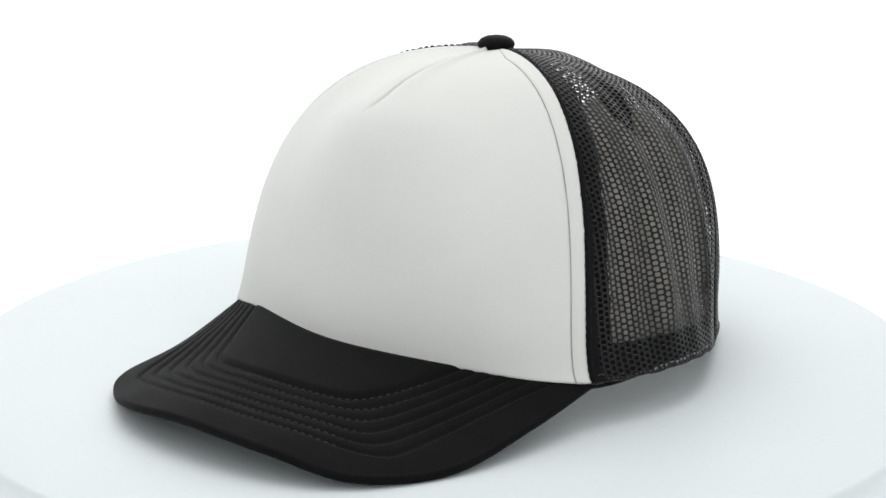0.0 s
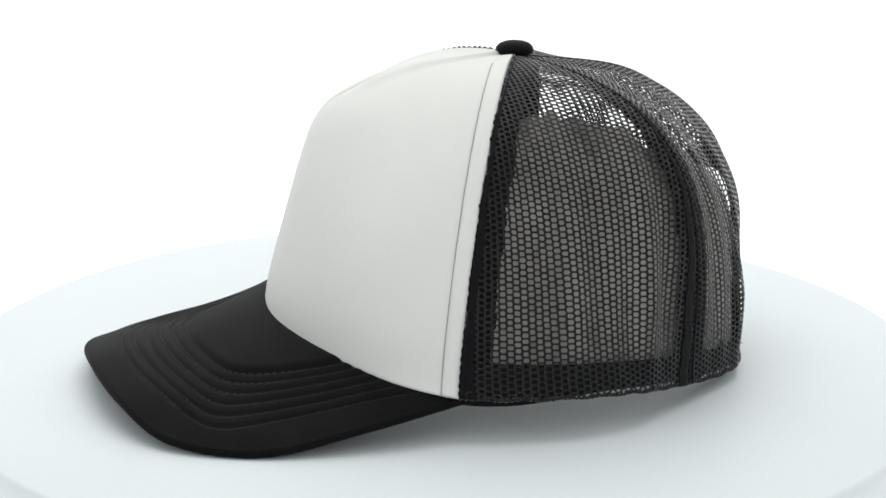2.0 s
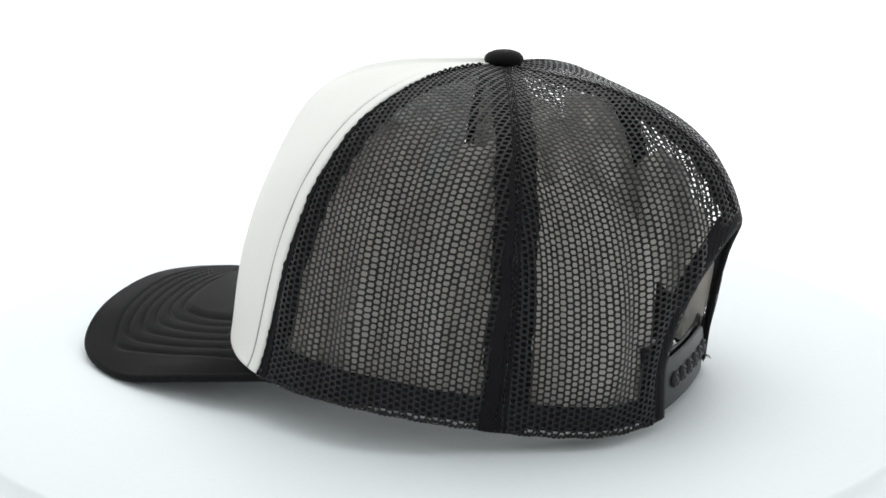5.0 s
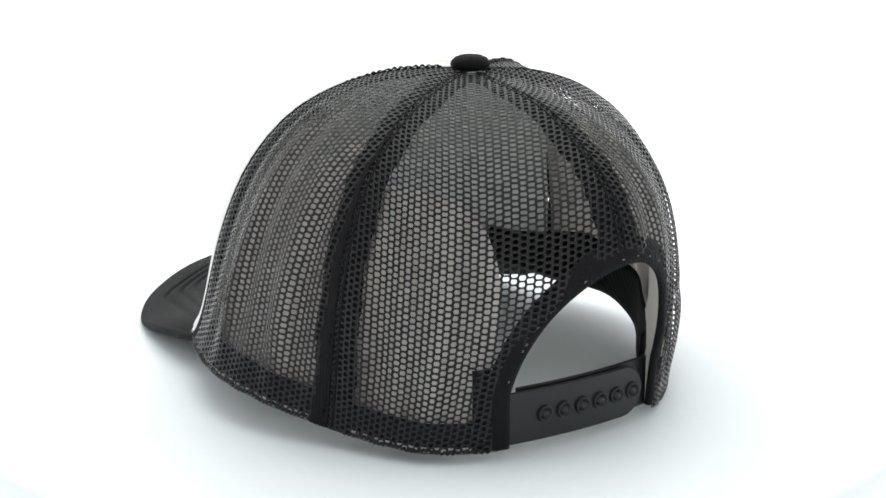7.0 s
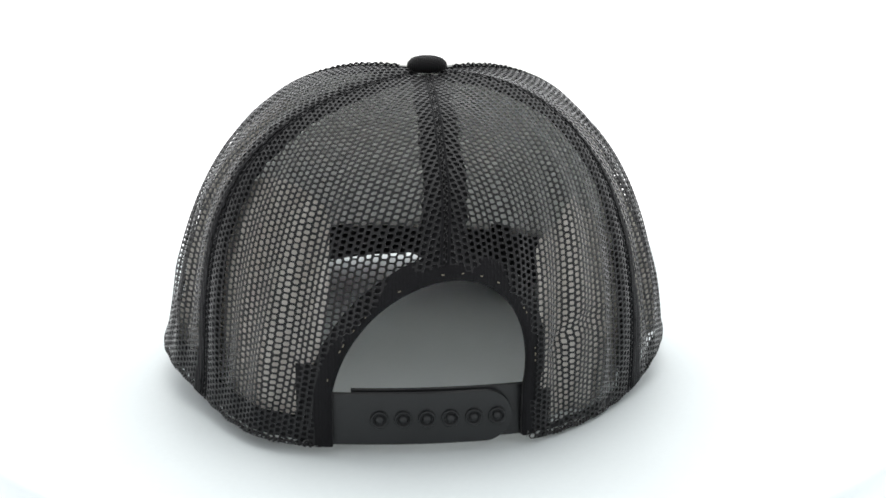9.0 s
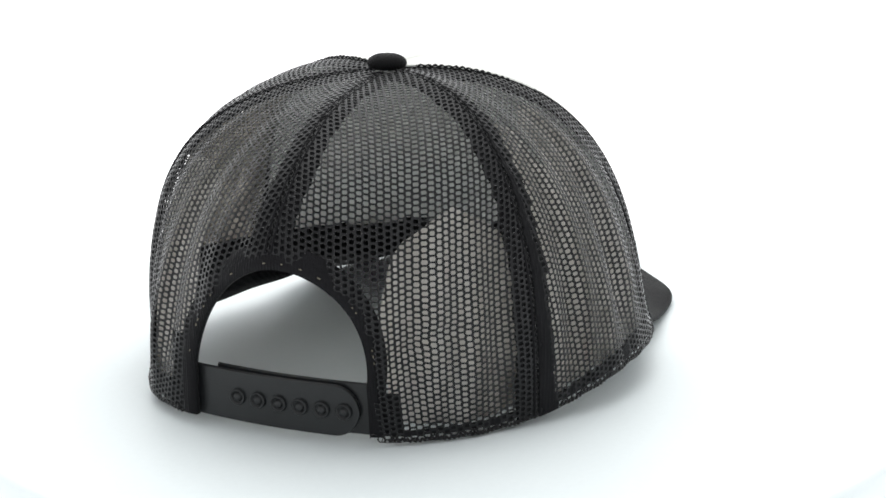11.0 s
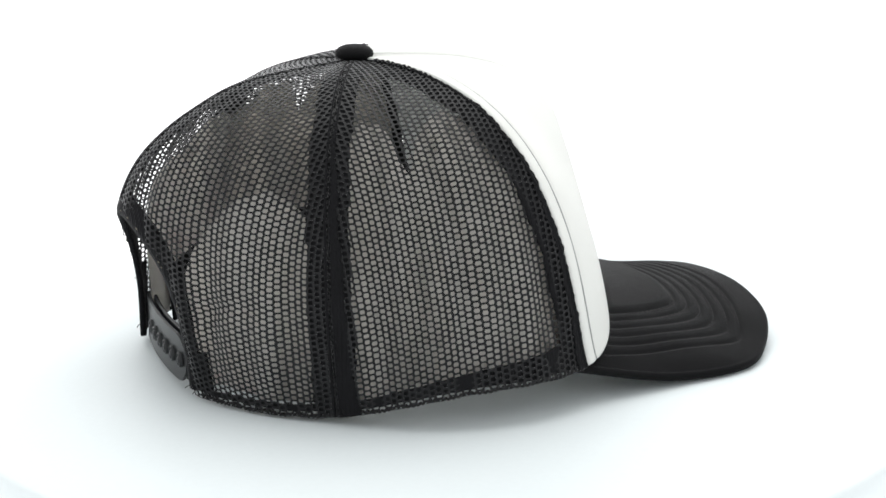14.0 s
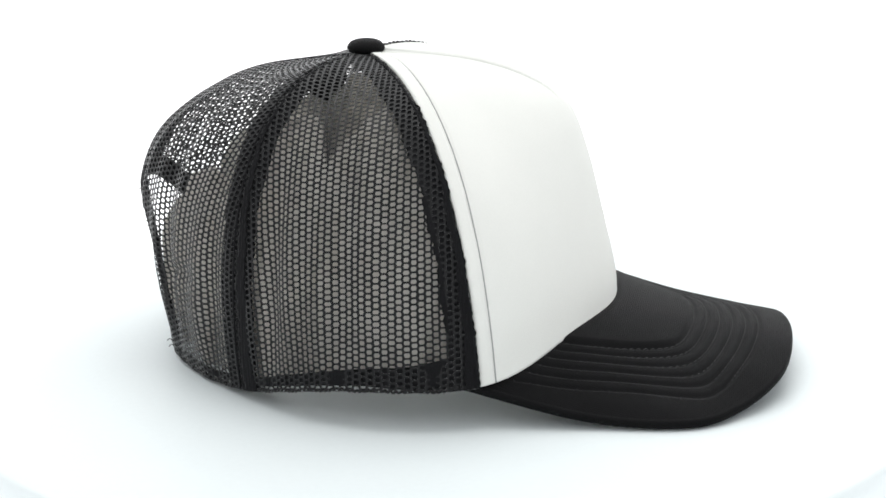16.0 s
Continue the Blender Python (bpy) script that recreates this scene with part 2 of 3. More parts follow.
def make_front():
    u = np.linspace(-1.0, 1.0, 201)
    v = np.linspace(0.0, 0.97, 160)
    u = np.sign(u) * np.abs(u) ** 1.35
    U, V = np.meshgrid(u, v, indexing="ij")
    # overlocked edges, slightly toothed
    U = U * (1 - 0.005 * np.abs(np.sin(V * 170)) * (np.abs(U) > 0.985))
    hook = 0.05 * np.clip((0.60 - V) / 0.09, 0, 1) ** 2
    # the dart from the top down to the shoulder, and the sewn line beside each edge
    depth = -0.0032 * np.exp(-((U + hook) / 0.009) ** 2) * np.clip((V - 0.515) * 12, 0, 1)
    depth += (0.0012 + 0.0004 * np.tanh(U / 0.01)) * np.exp(-((np.abs(U) - 0.06) / 0.05) ** 2) * np.clip((V - 0.53) * 8, 0, 1)
    width = seam_inset(v)[None, :]
    depth += -0.0007 * np.exp(-((np.abs(U) - (1 - width)) / 0.010) ** 2)
    edge = np.clip((1 - np.abs(U)) / 0.03, 0, 1)
    out = 0.0012 + depth - 0.001 * (1 - edge) ** 2
    return sheet("front_panel", U, V, out, -0.0012 + 0 * U, FOAM, label="white padded foam front panel with a sewn dart")


front_panel = make_front()


def cord(name, pts, r, mat, parent, label="", sides=6):
    """A round cord along a line of points."""
    pts = np.array(pts, float)
    t = np.gradient(pts, axis=0)
    t /= np.linalg.norm(t, axis=1, keepdims=True) + 1e-12
    ref = np.array([0.31, 0.17, 0.93])
    a = np.cross(t, ref)
    a /= np.linalg.norm(a, axis=1, keepdims=True) + 1e-12
    b = np.cross(t, a)
    ang = np.linspace(0, 2 * np.pi, sides, endpoint=False)
    r = np.broadcast_to(r, len(pts))[:, None, None]
    ring = pts[:, None] + r * (np.cos(ang)[:, None] * a[:, None] + np.sin(ang)[:, None] * b[:, None])
    n = len(pts)
    f = grid_faces(n, sides, loop_v=True) + [tuple(range(sides)), tuple((n - 1) * sides + k for k in range(sides))[::-1]]
    return part_data(name, ring.reshape(-1, 3), f, mat, parent, label)


for s in (-1, 1):
    v = np.linspace(0.0, 0.95, 70)
    cord("stitching", crown_off(s * (1 - seam_inset(v)), v, 0.0008 + 0 * v), 0.00022, SEAM_THREAD, front_panel, "grey stitched line")


# ---------- the net ----------
ARCH_Y, ARCH_A, ARCH_Z, ARCH_H, ARCH_P = 0.0060, 0.0338, 0.024, 0.0442, 1.92


def arch_inside(y, z, grow):
    """Whether a point of the back lies in the arched opening, widened by grow."""
    a, h = ARCH_A + grow, ARCH_H + grow
    up = np.maximum(z - ARCH_Z, 0)
    return (np.abs(y - arch_middle(z)) / a) ** ARCH_P + (up / h) ** ARCH_P < 1


def arch_middle(z):
    """The opening leans a little to the right towards its top."""
    return ARCH_Y - 0.008 * np.clip((z - ARCH_Z) / ARCH_H, 0, 1)


PITCH_A, PITCH_B = 0.00252, 0.00222


def make_net(u0, u1, label):
    mid = (u0 + u1) / 2
    vs = np.linspace(0, 1, 60)
    wide = []
    for x in vs:
        line = crown(np.linspace(u0, u1, 40), x)
        wide.append(np.linalg.norm(np.diff(line, axis=0), axis=1).sum())
    length = np.linalg.norm(np.diff(crown(mid, vs), axis=0), axis=1).sum()
    R = PITCH_A / 1.5
    corner = [(2, 0), (1, 1), (-1, 1), (-2, 0), (-1, -1), (1, -1)]
    index, flat, faces = {}, [], []

    def vert(kx, ky):
        k = (kx, ky)
        if k not in index:
            index[k] = len(flat)
            flat.append((kx * R / 2, ky * PITCH_B / 2))
        return index[k]

    ni = int(max(wide) / 2 / PITCH_A) + 1
    nj = int(length * 0.985 / PITCH_B)
    centres = [(i, j) for i in range(-ni, ni + 1) for j in range(nj)]
    a = np.array([i * PITCH_A for i, j in centres])
    b = np.array([(2 * j + i % 2) * PITCH_B / 2 for i, j in centres])
    w = np.interp(b / length, vs, wide)
    ok = np.abs(a) < w / 2 + 0.0004
    uu = mid + a / np.maximum(w, 0.004) * (u1 - u0)
    P = crown(uu, b / length)
    ok &= ~(arch_inside(P[:, 1], P[:, 2], 0.0030) & (P[:, 0] < -0.085))
    rng = random.Random(int(u0 * 7) + 3)
    for (i, j), use in zip(centres, ok):
        if not use:
            continue
        cx, cy = 3 * i, 2 * j + i % 2
        outer = [vert(cx + dx, cy + dy) for dx, dy in corner]
        sx, sy = 0.865 + rng.uniform(-0.10, 0.07), 0.72 + rng.uniform(-0.08, 0.05)
        ox, oy = rng.uniform(-0.07, 0.07), rng.uniform(-0.05, 0.05)
        inner = []
        for dx, dy in corner:
            inner.append(len(flat))
            flat.append(((cx + ox + sx * dx * (0.72 if dy == 0 else 1.0)) * R / 2, (cy + oy + dy * sy) * PITCH_B / 2))
        for k in range(6):
            faces.append((outer[k], outer[(k + 1) % 6], inner[(k + 1) % 6], inner[k]))
    flat = np.array(flat)
    v = np.clip(flat[:, 1] / length, 0.0, 0.985)
    w = np.interp(v, vs, wide)
    u = np.clip(mid + flat[:, 0] / np.maximum(w, 0.004) * (u1 - u0), u0, u1)
    pts = crown_off(u, v, 0.0004 + fold(u, v))
    ob = part_data("mesh_panel", pts, faces, NET, cap, label, soft=False)
    mod = ob.modifiers.new("thickness", "SOLIDIFY")
    mod.thickness, mod.offset = 0.00028, 0.0
    return ob


for u0, u1, text in ((1, 2, "black hexagonal net side panel"), (2, 3, "black net back panel beside the arch"), (3, 4, "black net back panel beside the arch"), (4, 5, "black hexagonal net side panel")):
    make_net(u0, u1, text)


def strip(name, uc, half, v0, v1, d_out, d_in, mat, nu=7, nv=70, label="", shift=0.0, taper=0.0):
    """A tape of that half width, in metres, along the seam at uc, narrower by taper at its top."""
    v = np.linspace(v0, v1, nv)
    e = 0.02
    speed = np.linalg.norm(crown(uc + e, v) - crown(uc - e, v), axis=-1) / (2 * e)
    a = np.linspace(-half, half, nu)
    ragged = 0.0003 * np.sin(v * 290 + uc) + 0.0003 * np.sin(v * 121) + 0.0004 * np.sin(v * 37 + 2 * uc)
    U = uc + ((a[:, None] + shift) * (1 - taper * (v - v0) / (v1 - v0))[None, :] + ragged[None, :]) / np.maximum(speed, 0.012)[None, :]
    V = np.broadcast_to(v, U.shape)
    return sheet(name, U, V, d_out, d_in, mat, label=label)


# seam tapes: one half lies over the net, the other half under it, with a folded ridge between them
for uc, half, shift, v0 in ((1, 0.0024, 0.0030, 0.0), (5, 0.0024, -0.0030, 0.0), (2, 0.0030, -0.0050, 0.0), (4, 0.0038, 0.0052, 0.0)):
    strip("seam_tape", uc, half, v0, 0.66, 0.0009, 0.0005, TAPE, nv=160, shift=shift, taper=0.88, label="black woven seam tape")
for uc, half, shift, v0 in ((1, 0.0054, 0.0052, 0.0), (5, 0.0054, -0.0052, 0.0), (2, 0.0088, 0.0, 0.0), (4, 0.0088, 0.0, 0.0), (3, 0.0080, 0.0, 0.385)):
    strip("seam_lining", uc, half, v0, 0.965, 0.0000, -0.0008, TAPE, nv=120, shift=shift, taper=0.25, label="black tape lining the seam")
for uc, v0 in ((2, 0.0), (4, 0.0), (3, 0.39)):
    v = np.linspace(v0, 0.975, 80)
    for s in (-1, 1):
        speed = np.linalg.norm(crown(uc + 0.02, v) - crown(uc - 0.02, v), axis=-1) / 0.04
        cord("seam_fold", crown_off(uc + s * 0.0012 / np.maximum(speed, 0.012), v, 0.0003 + 0 * v), 0.0007 * (1 - 0.45 * v), TAPE, cap, sides=8)
for uc, s in ((1, 1), (5, -1)):
    v = np.linspace(0.0, 0.975, 80)
    speed = np.linalg.norm(crown(uc + 0.02, v) - crown(uc - 0.02, v), axis=-1) / 0.04
    cord("seam_fold", crown_off(uc + s * 0.0012 / np.maximum(speed, 0.012), v, 0.0003 + 0 * v), 0.0010 * (1 - 0.5 * v), TAPE, cap, sides=8)


# the net's selvage stands up behind the foam's edge towards the top
for uc, way in ((1, 1), (5, -1)):
    v = np.linspace(0.66, 0.935, 160)
    speed = np.linalg.norm(crown(uc + 0.02, v) - crown(uc - 0.02, v), axis=-1) / 0.04
    lift = 0.0013 * np.clip((v - 0.66) * 6, 0, 1) + 0.0003 * np.sin(v * 410)
    cord("selvage", crown_off(uc + way * 0.0010 / np.maximum(speed, 0.012), v, lift), 0.00042 + 0.00014 * np.sin(v * 530), NET, cap, "ragged edge of the net along the seam", sides=6)


def make_sweatband():
    """The folded inner band, wide on the left and round the front, narrow at the right."""
    ku = np.array([-2.6, -2.0, -1.25, -1.0, -0.8, 0.0, 1.0, 2.0, 2.62])
    kh = np.array([0.003, 0.004, 0.008, 0.012, 0.013, 0.013, 0.0115, 0.0095, 0.009])
    u = np.linspace(-2.62, 2.62, 200)
    h = np.interp(u, ku, kh)
    v = np.linspace(0, 1, 6)
    U = np.broadcast_to(u[:, None], (200, 6))
    h = np.where(np.abs(u) > 1.02, np.maximum(h - 0.0016, 0.0015), h)
    V = np.where(np.abs(U) > 1.02, 0.013, 0.0) + v[None, :] * (h / 0.150)[:, None]
    return sheet("sweatband", U, V, 0.0001 + fold(U, V), -0.0009 + fold(U, V), TAPE, label="folded black mesh sweatband inside the rim")


make_sweatband()


def make_inner_band():
    """The lining ribbon inside the rim, low at the front and tall along the sides."""
    ku = np.array([-2.58, -2.2, -1.3, -0.9, -0.5, 0.0, 0.5, 0.9, 1.3, 2.2, 2.56])
    kh = np.array([0.018, 0.023, 0.023, 0.017, 0.011, 0.010, 0.012, 0.018, 0.025, 0.027, 0.022])
    u = np.linspace(-2.44, 2.50, 220)
    h = np.interp(u, ku, kh) + 0.0008 * np.sin(u * 9)
    t = np.linspace(0, 1, 8)
    U = np.broadcast_to(u[:, None], (220, 8))
    V = 0.004 + t[None, :] * (h / 0.150)[:, None]
    deep = -0.0104 + 0.0006 * np.sin(U * 13) + 0.0072 * np.exp(-(U / 0.8) ** 2)
    return sheet("lining_ribbon", U, V, deep, deep - 0.0008, TAPE, label="black lining ribbon inside the crown")


make_inner_band()


def make_flap():
    """The loose fold of the sweatband that hangs a little below the front edge."""
    u = np.linspace(-0.75, 0.55, 50)
    top = crown_off(u, 0.012 + 0 * u, -0.0045 + 0 * u)
    low = crown_off(u, 0.0 * u, -0.0050 + 0 * u)
    drop = 0.0085 * np.clip((0.0 - u) * 7, 0, 1) * np.clip((u + 0.72) * 6, 0, 1) + 0.0004 * np.sin(u * 21)
    low[:, 2] = np.maximum(low[:, 2] - drop, 0.0022)
    s = np.linspace(0, 1, 6)[None, :, None]
    a = top[:, None] * (1 - s) + low[:, None] * s
    b = a + np.array([-0.0008, 0, 0])
    f = grid_faces(50, 6) + grid_faces(50, 6, base=300, flip=True)
    ring = [i * 6 for i in range(50)] + [294 + j for j in range(1, 6)] + [i * 6 + 5 for i in range(48, -1, -1)] + [j for j in range(4, 0, -1)]
    for k in range(len(ring)):
        p, q = ring[k], ring[(k + 1) % len(ring)]
        f.append((q, p, p + 300, q + 300))
    return part_data("sweatband_flap", np.vstack([a.reshape(-1, 3), b.reshape(-1, 3)]), f, TAPE, cap, "loose black fold below the sweatband")


make_flap()
for u0, u1 in ((1.0, 2.63), (3.40, 5.0)):
    # the cut edge of the net: small uneven loops
    u = np.linspace(u0, u1, 700)
    v = 0.003 + 0.0022 * np.sin(u * 330) + 0.002 * np.sin(u * 47 + u0)
    cord("rim_edge", crown_off(u, np.maximum(v, 0.0), 0.0005 * np.cos(u * 330)), 0.00055, NET, cap, sides=5)


# ---------- arch and strap ----------
def on_back(y, z):
    """u and v of the crown's back at that y and z."""
    u, v = np.full_like(y, 3.0), np.clip(z / 0.15, 0.02, 0.9)
    for _ in range(25):
        p = crown(u, v)
        e = 1e-3
        pu, pv = (crown(u + e, v) - p) / e, (crown(u, v + e) - p) / e
        ry, rz = y - p[:, 1], z - p[:, 2]
        det = pu[:, 1] * pv[:, 2] - pu[:, 2] * pv[:, 1]
        u = u + np.clip((ry * pv[:, 2] - rz * pv[:, 1]) / det, -0.1, 0.1)
        v = np.clip(v + np.clip((pu[:, 1] * rz - pu[:, 2] * ry) / det, -0.1, 0.1), 0.0, 0.95)
    return u, v


def make_arch():
    n = 90
    rows = []
    for grow in np.linspace(0.0, 0.0090, 5):
        a, h = ARCH_A + grow, ARCH_H + grow
        t = np.linspace(0, np.pi, n)
        c, s = np.cos(t), np.sin(t)
        z = ARCH_Z + h * np.abs(s) ** (2 / ARCH_P)
        right = ARCH_A + 0.7 * grow
        y = arch_middle(z) + np.where(c > 0, a, right) * np.sign(c) * np.abs(c) ** (2 / ARCH_P)
        low = np.linspace(0.0045, ARCH_Z, 12, endpoint=False)
        y = np.concatenate([np.full(12, ARCH_Y + a), y, np.full(12, ARCH_Y - right)])
        z = np.concatenate([low, z, low[::-1]])
        rows.append(on_back(y, z))
    U = np.stack([r[0] for r in rows], 1)
    V = np.stack([r[1] for r in rows], 1)
    out = np.array([0.0005, 0.0009, 0.0008, 0.0001, 0.0000])
    return sheet("arch_binding", U, V, np.broadcast_to(out, U.shape), np.broadcast_to(-0.0009 - out, U.shape), TAPE, label="folded black binding round the rear arch")


make_arch()


def make_arch_stitches():
    """A sparse row of pale stitches along the binding's inner edge."""
    t = np.linspace(0.08, np.pi - 0.08, 400)
    c, k = np.cos(t), np.sin(t)
    z = ARCH_Z + (ARCH_H + 0.0024) * k ** (2 / ARCH_P)
    y = arch_middle(z) + (ARCH_A + 0.0024) * np.sign(c) * np.abs(c) ** (2 / ARCH_P)
    u, v = on_back(y, z)
    line = crown_off(u, v, 0.0012 + 0 * u)
    rng = random.Random(5)
    s, at = np.concatenate([[0], np.cumsum(np.linalg.norm(np.diff(line, axis=0), axis=1))]), 0.002
    verts, faces = [], []
    while at < s[-1] - 0.002:
        long = rng.uniform(0.0006, 0.0012)
        a, b = [np.array([np.interp(q, s, line[:, k]) for k in range(3)]) for q in (at, at + long)]
        side = np.cross(b - a, (-1, 0, 0))
        side *= 0.00022 / (np.linalg.norm(side) + 1e-12)
        out = np.array([-0.0003, 0, 0])
        n = len(verts)
        verts += [a - side, a + side, b + side, b - side, a + out, b + out]
        faces += [(n, n + 1, n + 4), (n + 1, n + 2, n + 5, n + 4), (n + 2, n + 3, n + 5), (n + 3, n, n + 4, n + 5)]
        at += long + rng.choice((0.0016, 0.0060, 0.0110, 0.0150))
    return part_data("stitching", verts, faces, PALE_THREAD, cap, "sparse pale stitches along the arch")


make_arch_stitches()


def make_loose_threads():
    """Frayed ends of thread at the corners of the rim."""
    for u0, v0, lean in ((2.60, 0.006, 0.05), (3.39, 0.004, -0.03), (3.36, 0.010, -0.05), (1.02, 0.004, 0.04)):
        t = np.linspace(0, 1, 9)
        pts = crown_off(u0 + 0.6 * lean * t, v0 + 0.004 * np.sin(3 * t), 0.0006 + 0.0022 * t ** 1.4)
        pts[:, 2] += 0.0012 * np.sin(2.5 * t)
        cord("loose_thread", pts, 0.00018, NET, cap, "frayed black thread end", sides=5)


make_loose_threads()


def make_tab(side, wide, z1):
    """The sewn reinforcement beside the arch, where the strap is held."""
    y = ARCH_Y + side * np.linspace(ARCH_A + 0.0012, ARCH_A + wide, 9)
    z = np.linspace(0.0048, z1, 16)
    Y, Z = np.meshgrid(y, z, indexing="ij") if side < 0 else np.meshgrid(y[::-1], z, indexing="ij")
    U, V = on_back(Y.ravel(), Z.ravel())
    return sheet("strap_tab", U.reshape(Y.shape), V.reshape(Y.shape), -0.0004, -0.0014, TAPE, label="black reinforcing tab beside the arch")


make_tab(1, 0.0125, 0.034)
make_tab(-1, 0.0105, 0.0205)


def strap_line(s):
    """The strap's middle line, s in metres from its middle, towards the wearer's left."""
    y = 0.0065 + s
    return np.stack([-0.1052 - 0.03 * s - 0.0038 * (1 - (s / 0.04) ** 2), y + OFF, 0.0133 + 0.012 * s], -1)


def make_strap():
    strap = new("snap_strap")
    strap.parent = cap
    tagged(strap, "black plastic snap closure strap")

    def band(name, s0, s1, half, lift, back, thick, rounded):
        n = 60
        s = np.linspace(s0, s1, n)
        mid = strap_line(s)
        mid[:, 2] += lift
        mid[:, 0] += back
        d = np.minimum((s - s0) if rounded == "right" else (s1 - s), half)
        hh = half * np.sqrt(np.clip(1 - (1 - d / half) ** 2, 0.02, 1)) if rounded else np.full(n, half)
        bev = 0.0005
        verts = []
        for k in range(n):
            h = hh[k]
            for dz, dx in ((-h, 0.0), (-h + bev, -thick / 2), (h - bev, -thick / 2), (h, 0.0), (h - bev, thick / 2), (-h + bev, thick / 2)):
                verts.append((mid[k, 0] + dx, mid[k, 1], mid[k, 2] + dz))
        f = grid_faces(n, 6, loop_v=True) + [tuple(range(6)), tuple((n - 1) * 6 + q for q in range(6))[::-1]]
        return part_data(name, verts, f, PLASTIC, strap, soft=False)

    band("peg_band", -0.0350, 0.0265, 0.0098, 0.0008, 0.0012, 0.0014, "")
    outer = band("hole_band", -0.0305, 0.0345, 0.0098, 0.0, -0.0010, 0.0016, "right")
    for k in range(7):
        s = -0.0250 + k * 0.00835
        c = strap_line(np.array([s]))[0]
        n = 20
        if k == 6:
            # the last hole is empty: a shallow ring
            prof = [(0.0030, 0.0012), (0.0029, 0.0008), (0.0026, 0.0007), (0.0023, 0.0009), (0.0018, 0.0013), (0.0001, 0.0013)]
        else:
            prof = [(0.0032, 0.0002), (0.0031, -0.0009), (0.0028, -0.0012), (0.0025, -0.0011), (0.0022, -0.0001), (0.0017, -0.0001), (0.0015, -0.0010), (0.0009, -0.0014), (0.0001, -0.0015)]
        verts = []
        for i in range(n):
            a = 2 * math.pi * i / n
            for r, dx in prof:
                verts.append((c[0] - 0.0018 + dx, c[1] + r * math.cos(a), c[2] + r * math.sin(a)))
        part_data("snap", verts, grid_faces(n, len(prof), loop_u=True), PLASTIC, outer)
    return strap


make_strap()

# ---------- brim ----------
# the visor's outline from the right foam seam round its tip to the left one
EDGE = catmull([(0.0160, -0.0905, 0.0190), (0.0685, -0.0848, 0.0057), (0.1062, -0.0789, 0.0033), (0.1252, -0.0632, 0.0048), (0.1401, -0.0376, 0.0100), (0.1442, -0.0038, 0.0137),
                (0.1409, 0.0342, 0.0112), (0.1287, 0.0627, 0.0047), (0.0999, 0.0823, 0.0031), (0.0617, 0.0895, 0.0100), (0.0195, 0.0910, 0.0174)], 24)


def quilt_row(x, y):
    """Which quilted row a point of the visor lies on: 0 at the middle pad's edge, 5 at the outermost, less than 0 on the pad."""
    tip = (x + 0.0049 * (y / 0.035) ** 2 - 0.1045) / 0.0052
    away = np.abs(y - 0.001) - 0.042
    flare = 0.50 - 0.052 * np.clip((away + 0.4 * (x - 0.086)) / 0.0055, 0, 6)
    side = (away + flare * (x - 0.086)) / 0.0055
    return np.log(np.exp(1.7 * tip) + np.exp(1.7 * side)) / 1.7


